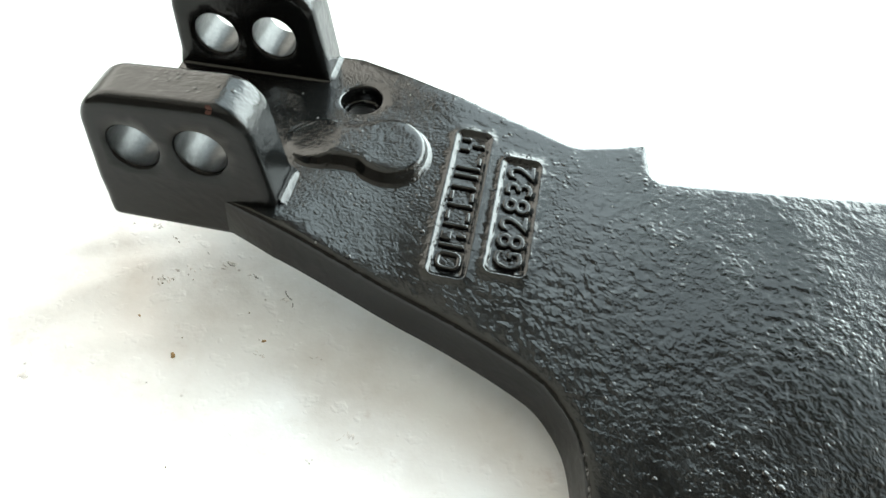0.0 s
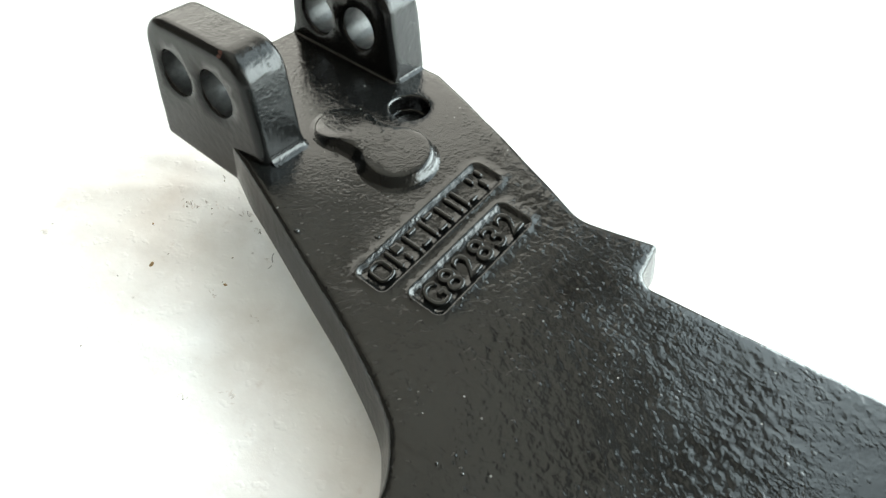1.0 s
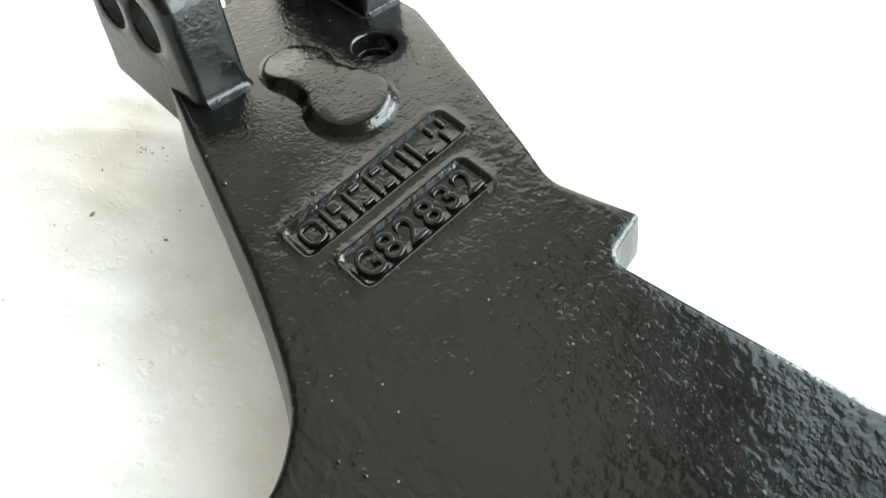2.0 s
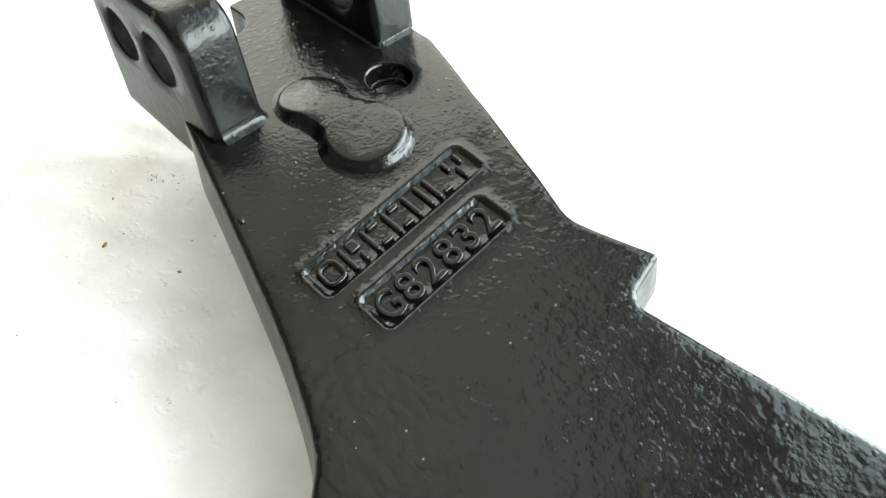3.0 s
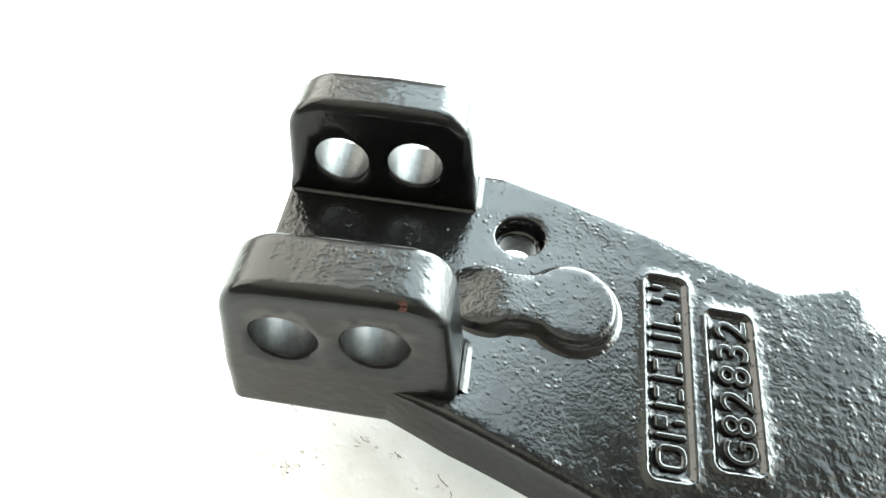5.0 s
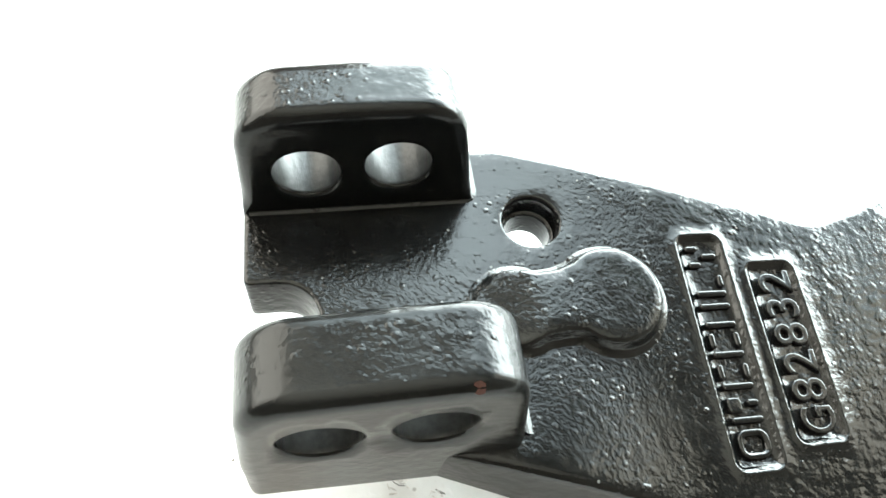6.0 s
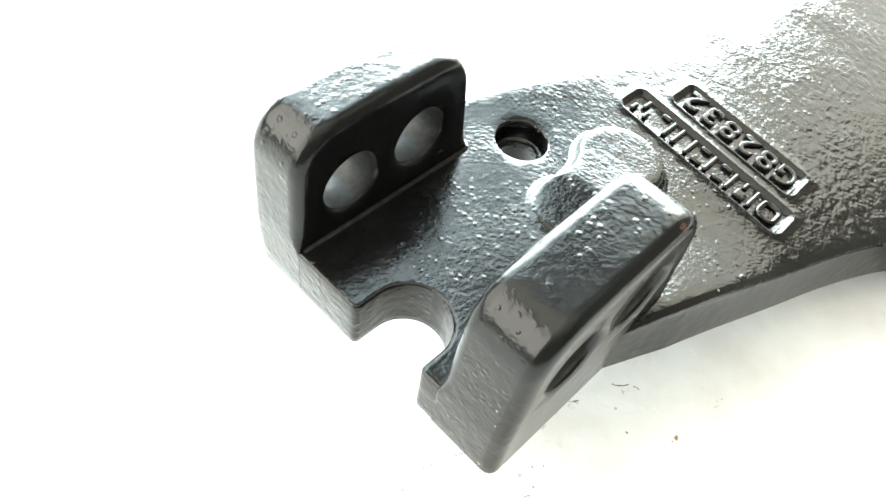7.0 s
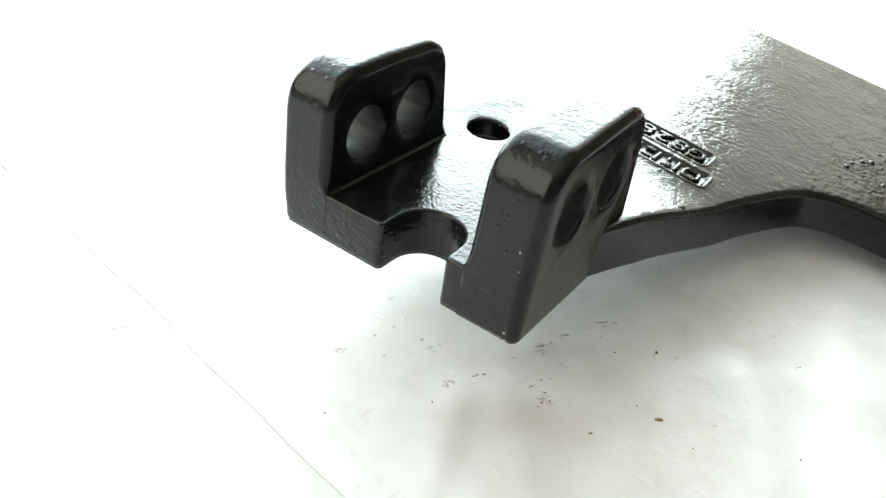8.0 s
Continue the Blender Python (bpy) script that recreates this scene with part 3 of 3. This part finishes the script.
def plain_marks(x0, x1, y0, y1):
    """The maker's mark, kept to a plain raised ring and bars."""
    span = (y1 - y0) / 7
    xm, w = (x0 + x1) / 2, 1.45

    def ring(i):
        a, b = y0 + span * i + 0.4, y0 + span * (i + 1) - 0.4
        return pocket(x0, x1, a, b, 2.4), [pocket(x0, x1, a, b, 2.4, w)]

    def bar(xa, xb, i, f, g):
        return pocket(xa, xb, y0 + span * (i + f), y0 + span * (i + g), 0.65), []

    lone = w / span
    shapes = [ring(0), bar(x0, x1, 1, 0.1, 0.1 + lone), bar(x0, xm - 0.4, 1, 0.42, 0.9), bar(xm + 0.8, x1, 1, 0.6, 0.6 + lone)]
    for i in (2, 3):
        shapes += [bar(x0, x1, i, 0.12, 0.12 + lone), bar(x0, x0 + w, i, 0.42, 0.92), bar(x1 - w, x1, i, 0.42, 0.92)]
    shapes += [bar(x0, x1, 4, 0.08, 0.08 + lone), bar(x0, x1, 4, 0.9 - lone, 0.9), bar(x0, x1, 5, 0.12, 0.12 + lone), bar(x1 - w, x1, 5, 0.42, 0.85)]
    shapes += [bar(x0, xm - 0.5, 6, 0.12, 0.12 + lone), bar(x0, xm - 0.5, 6, 0.9 - lone, 0.9), bar(xm - 0.2, x1, 6, 0.51 - lone / 2, 0.51 + lone / 2)]
    for outer, inner in shapes:
        me = slab("maker_mark", outer, inner, 1.1, 0.6, LETTER, lambda u, v, h: (u, v, h), 2.0, 0.6)
        drape(me, 0.2)
        part("maker_mark", me, arm, "plain raised shape of the maker's mark")


plain_marks(1.8, 9.1, -47.2, 0.8)


# ---- beads and lumps left by the casting ----
def bead(x, y, r, flat=0.6):
    bm = bmesh.new()
    bmesh.ops.create_icosphere(bm, subdivisions=2, radius=r * MM)
    for v in bm.verts:
        v.co *= 1 + 0.25 * noise.noise(v.co * 900 + Vector((x, y, 0)))
        v.co = Vector((x * MM + v.co.x, y * MM + v.co.y, MM * float(plate_top(x, y)) + v.co.z * flat))
    me = bpy.data.meshes.new("bead")
    bm.to_mesh(me)
    bm.free()
    me.materials.append(CAST)
    me.polygons.foreach_set("use_smooth", [True] * len(me.polygons))
    part("bead", me, arm, "small painted casting bead")


for x, y, r in ((-3.1, -36.4, 0.75), (-20.8, -50.0, 0.9), (63.9, -80.1, 0.8), (76.8, -80.5, 1.1), (82.5, -81.6, 0.9), (89.4, -84.5, 1.0), (92.8, -87.3, 1.3), (75.2, -94, 0.9), (105.9, -88.3, 0.8), (63.4, -91.2, 0.7), (56.4, -71.9, 0.5), (50.6, -73.8, 0.45)):
    bead(x, y, r)
rng = random.Random(4)
for _ in range(40):
    bead(rng.gauss(84, 11), rng.gauss(-87, 4.5), rng.uniform(0.25, 0.6))


# ---- chips and rust on the paint ----
def dab(name, x, y, z, r, normal, mat, label):
    """A thin irregular flake on a face."""
    n = 9
    rng = random.Random(int(1000 + x * 37 + y * 11 + z * 7))
    frame_m = Vector(normal).to_track_quat("Z", "Y").to_matrix().to_4x4()
    verts = [Vector((0, 0, 0.06))]
    for k in range(n):
        a = 2 * math.pi * k / n
        d = r * (0.65 + 0.5 * rng.random())
        verts.append(Vector((d * math.cos(a), d * math.sin(a), -0.02)))
    me = mesh_from(name, [(frame_m @ v + Vector((x, y, z))) * MM for v in verts], [(0, k + 1, (k + 1) % n + 1) for k in range(n)], mat)
    part(name, me, arm, label)


RUST = plain("rust_brown", (0.075, 0.026, 0.018), 0.5, 900.0, 0.4)
dab("rust_spot", -56.0, LUG_N[0] + 0.72, 69.0, 1.3, (0, -1, 0.9), RUST, "reddish rust spot on a lug corner")
for y, z, r in ((-38.2, 27.0, 0.4), (-37.6, 48.5, 0.3), (-38.4, 44.0, 0.2)):
    dab("paint_chip", BACK_X - 0.12 + 0.03 * max(0.0, z - 38.9), y, z, r, (-1, 0, 0.03), BARE, "small pale paint chip")
for y, r in ((-38.6, 0.5), (-37.2, 0.4), (-35.9, 0.3), (-34.6, 0.5), (-33.4, 0.35), (-31.9, 0.25)):
    dab("paint_chip", BACK_X + 0.08, y, 25.0, r, (-1, 0, -0.4), BARE, "small pale paint chip on the lower edge")


# ---- grit, scuffs and a chip of straw on the paper ----
def flake(name, x, y, long, wide, turn, mat, label, category):
    """A small irregular scrap lying on the paper; its place in millimetres."""
    rng = random.Random(int(x * 31 + y * 17))
    n = 10
    c, s = math.cos(turn), math.sin(turn)
    ring, base = [], []
    for k in range(n):
        a = 2 * math.pi * k / n
        u, v = long / 2 * math.cos(a) * rng.uniform(0.7, 1.15), wide / 2 * math.sin(a) * rng.uniform(0.6, 1.2)
        ring.append((u * c - v * s, u * s + v * c))
    floor_z = paper_height(x * MM, y * MM) * min(1.0, max(0.0, (x * MM + 0.1307 - 0.12 * y * MM) / 0.02))
    top = 0.12 + 0.15 * min(long, wide)
    verts = [(px, py, 0.0) for px, py in ring] + [(px * 0.7, py * 0.7, top) for px, py in ring] + [(0, 0, top * 1.1)]
    faces = strip(list(range(n)), list(range(n, 2 * n))) + [(n + k, n + (k + 1) % n, 2 * n) for k in range(n)] + [tuple(reversed(range(n)))]
    me = mesh_from(name, [Vector(q) * MM for q in verts], faces, mat)
    ob = new(name, me)
    ob.location = (x * MM, y * MM, max(0.02, floor_z) * MM)
    return tagged(ob, label=label, category=category, group="grit on the paper" if name == "grit" else "")


for x, y, long, wide, turn in ((-68.7, -72.2, 2.6, 1.2, 2.2), (-84.3, -61.0, 1.6, 0.6, 2.6), (-45.2, -62.0, 1.7, 1.0, 0.4)):
    flake("straw_chip", x, y, long, wide, turn, STRAW, "small brown chip lying on white paper", "debris")
GRIT = [(-102.1, -27.1), (-68.5, -66.0), (-82.5, -48.6), (-76.5, -43.0), (-74.4, -44.6), (-84.4, -47.4), (-53, -53), (-46.7, -61.8), (-95.6, -25.6), (-93.4, -27.2), (-80.1, -46.2), (-72, -82), (-56.7, -103.8), (-21, -95.3), (-97, -8)]
GRIT += [(-87.6 + 0.7 * k + 0.2 * (k % 2), -29.4 - 0.5 * k + 0.25 * (k % 3)) for k in range(5)]  # a short dotted row
for i, (x, y) in enumerate(GRIT):
    k = random.Random(i)
    flake("grit", x, y, k.uniform(0.4, 0.9), k.uniform(0.22, 0.45), k.uniform(0, 3.1), DIRT, "tiny dark grit speck on white paper", "debris")


def smudge(x, y, spread, count, turn, verts, faces):
    """A rubbed patch: a few short, uneven slivers of grey lying close together."""
    rng = random.Random(int(500 + x * 13 + y * 7))
    for _ in range(count):
        px, py = x + rng.gauss(0, spread), y + rng.gauss(0, spread * 0.5)
        a, long, wide = turn + rng.gauss(0, 0.7), rng.uniform(0.5, 2.4), rng.uniform(0.12, 0.4)
        c, sn, k, n = math.cos(a), math.sin(a), len(verts), 8
        for q in range(n):
            b = 2 * math.pi * q / n
            u, v = long / 2 * math.cos(b) * rng.uniform(0.6, 1.2), wide * math.sin(b) * rng.uniform(0.4, 1.3)
            wx, wy = px + u * c - v * sn, py + u * sn + v * c
            on_paper = min(1.0, max(0.0, (wx * MM + 0.1307 - 0.12 * wy * MM) / 0.02))
            verts.append((wx, wy, paper_height(wx * MM, wy * MM) * on_paper + 0.06))
        mx, my = sum(p[0] for p in verts[k:]) / n, sum(p[1] for p in verts[k:]) / n
        verts.append((mx, my, max(p[2] for p in verts[k:]) + 0.06))
        faces += [(k + q, k + (q + 1) % n, k + n) for q in range(n)]


SMUDGES = [(-106.3, -86.5, 1.3, 18), (-94.6, -26.3, 1.2, 8), (-82.7, -47.0, 1.8, 16), (-103.6, 1.8, 1.2, 7), (-78, 5.6, 1.2, 6), (-85.4, -3.3, 1.4, 6), (-86.4, -15.3, 1.2, 5), (-65.5, -36.6, 1.4, 9)]
SMUDGES += [(-58, -39.2, 1.0, 5), (-44, -46, 1.2, 6), (-77, -41, 1.8, 8), (-28.4, -64.5, 1.5, 5), (-13.5, -86, 1.8, 8), (-123.4, -18, 1.6, 7), (-45, -67, 1.3, 5), (-21, -95, 1.4, 4)]
smudge_verts, smudge_faces = [], []
for x, y, spread, count in SMUDGES:
    smudge(x, y, spread, count, 0.9 + 0.02 * x, smudge_verts, smudge_faces)
smudge_mesh = mesh_from("smudges", [Vector(v) * MM for v in smudge_verts], smudge_faces, SMUDGE)
tagged(new("smudges", smudge_mesh), "pale grey rubbed smudges on white paper", "smudges", kind="stuff")


def scratch(points, wide, label):
    """A thin grey line drawn on the table or paper, as a slightly raised ribbon."""
    dense = []
    for (x0, y0), (x1, y1) in zip(points, points[1:]):
        dense += [(x0 + (x1 - x0) * k / 8 + 0.25 * noise.noise((x0 + k, y0, 1)), y0 + (y1 - y0) * k / 8 + 0.25 * noise.noise((x0, y0 + k, 5))) for k in range(9)]
    verts, faces = [], []
    for i, (x, y) in enumerate(dense):
        a, b = Vector(dense[max(0, i - 1)]), Vector(dense[min(len(dense) - 1, i + 1)])
        d = (b - a).normalized() if (b - a).length > 0 else Vector((1, 0))
        w = wide * (0.3 + 0.7 * abs(noise.noise((x * 0.6, y * 0.6, 9)))) * (0.2 if i in (0, len(dense) - 1) else 1)
        on_paper = min(1.0, max(0.0, (x * MM + 0.1307 - 0.12 * y * MM) / 0.02))
        z = paper_height(x * MM, y * MM) * on_paper + 0.05
        verts += [(x - d.y * w, y + d.x * w, z), (x, y, z + 0.05), (x + d.y * w, y - d.x * w, z)]
    for i in range(len(dense) - 1):
        faces += [(3 * i, 3 * i + 3, 3 * i + 4, 3 * i + 1), (3 * i + 1, 3 * i + 4, 3 * i + 5, 3 * i + 2)]
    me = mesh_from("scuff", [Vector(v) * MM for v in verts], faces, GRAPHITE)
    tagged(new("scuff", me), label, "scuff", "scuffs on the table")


SCUFF = "thin grey scuff line on a white surface"
scratch([(-131.3, 57.2), (-128, 54.5), (-124.1, 52.2)], 0.28, SCUFF)
scratch([(-138, 49.4), (-135.5, 48.8), (-133.4, 47.2)], 0.28, SCUFF)
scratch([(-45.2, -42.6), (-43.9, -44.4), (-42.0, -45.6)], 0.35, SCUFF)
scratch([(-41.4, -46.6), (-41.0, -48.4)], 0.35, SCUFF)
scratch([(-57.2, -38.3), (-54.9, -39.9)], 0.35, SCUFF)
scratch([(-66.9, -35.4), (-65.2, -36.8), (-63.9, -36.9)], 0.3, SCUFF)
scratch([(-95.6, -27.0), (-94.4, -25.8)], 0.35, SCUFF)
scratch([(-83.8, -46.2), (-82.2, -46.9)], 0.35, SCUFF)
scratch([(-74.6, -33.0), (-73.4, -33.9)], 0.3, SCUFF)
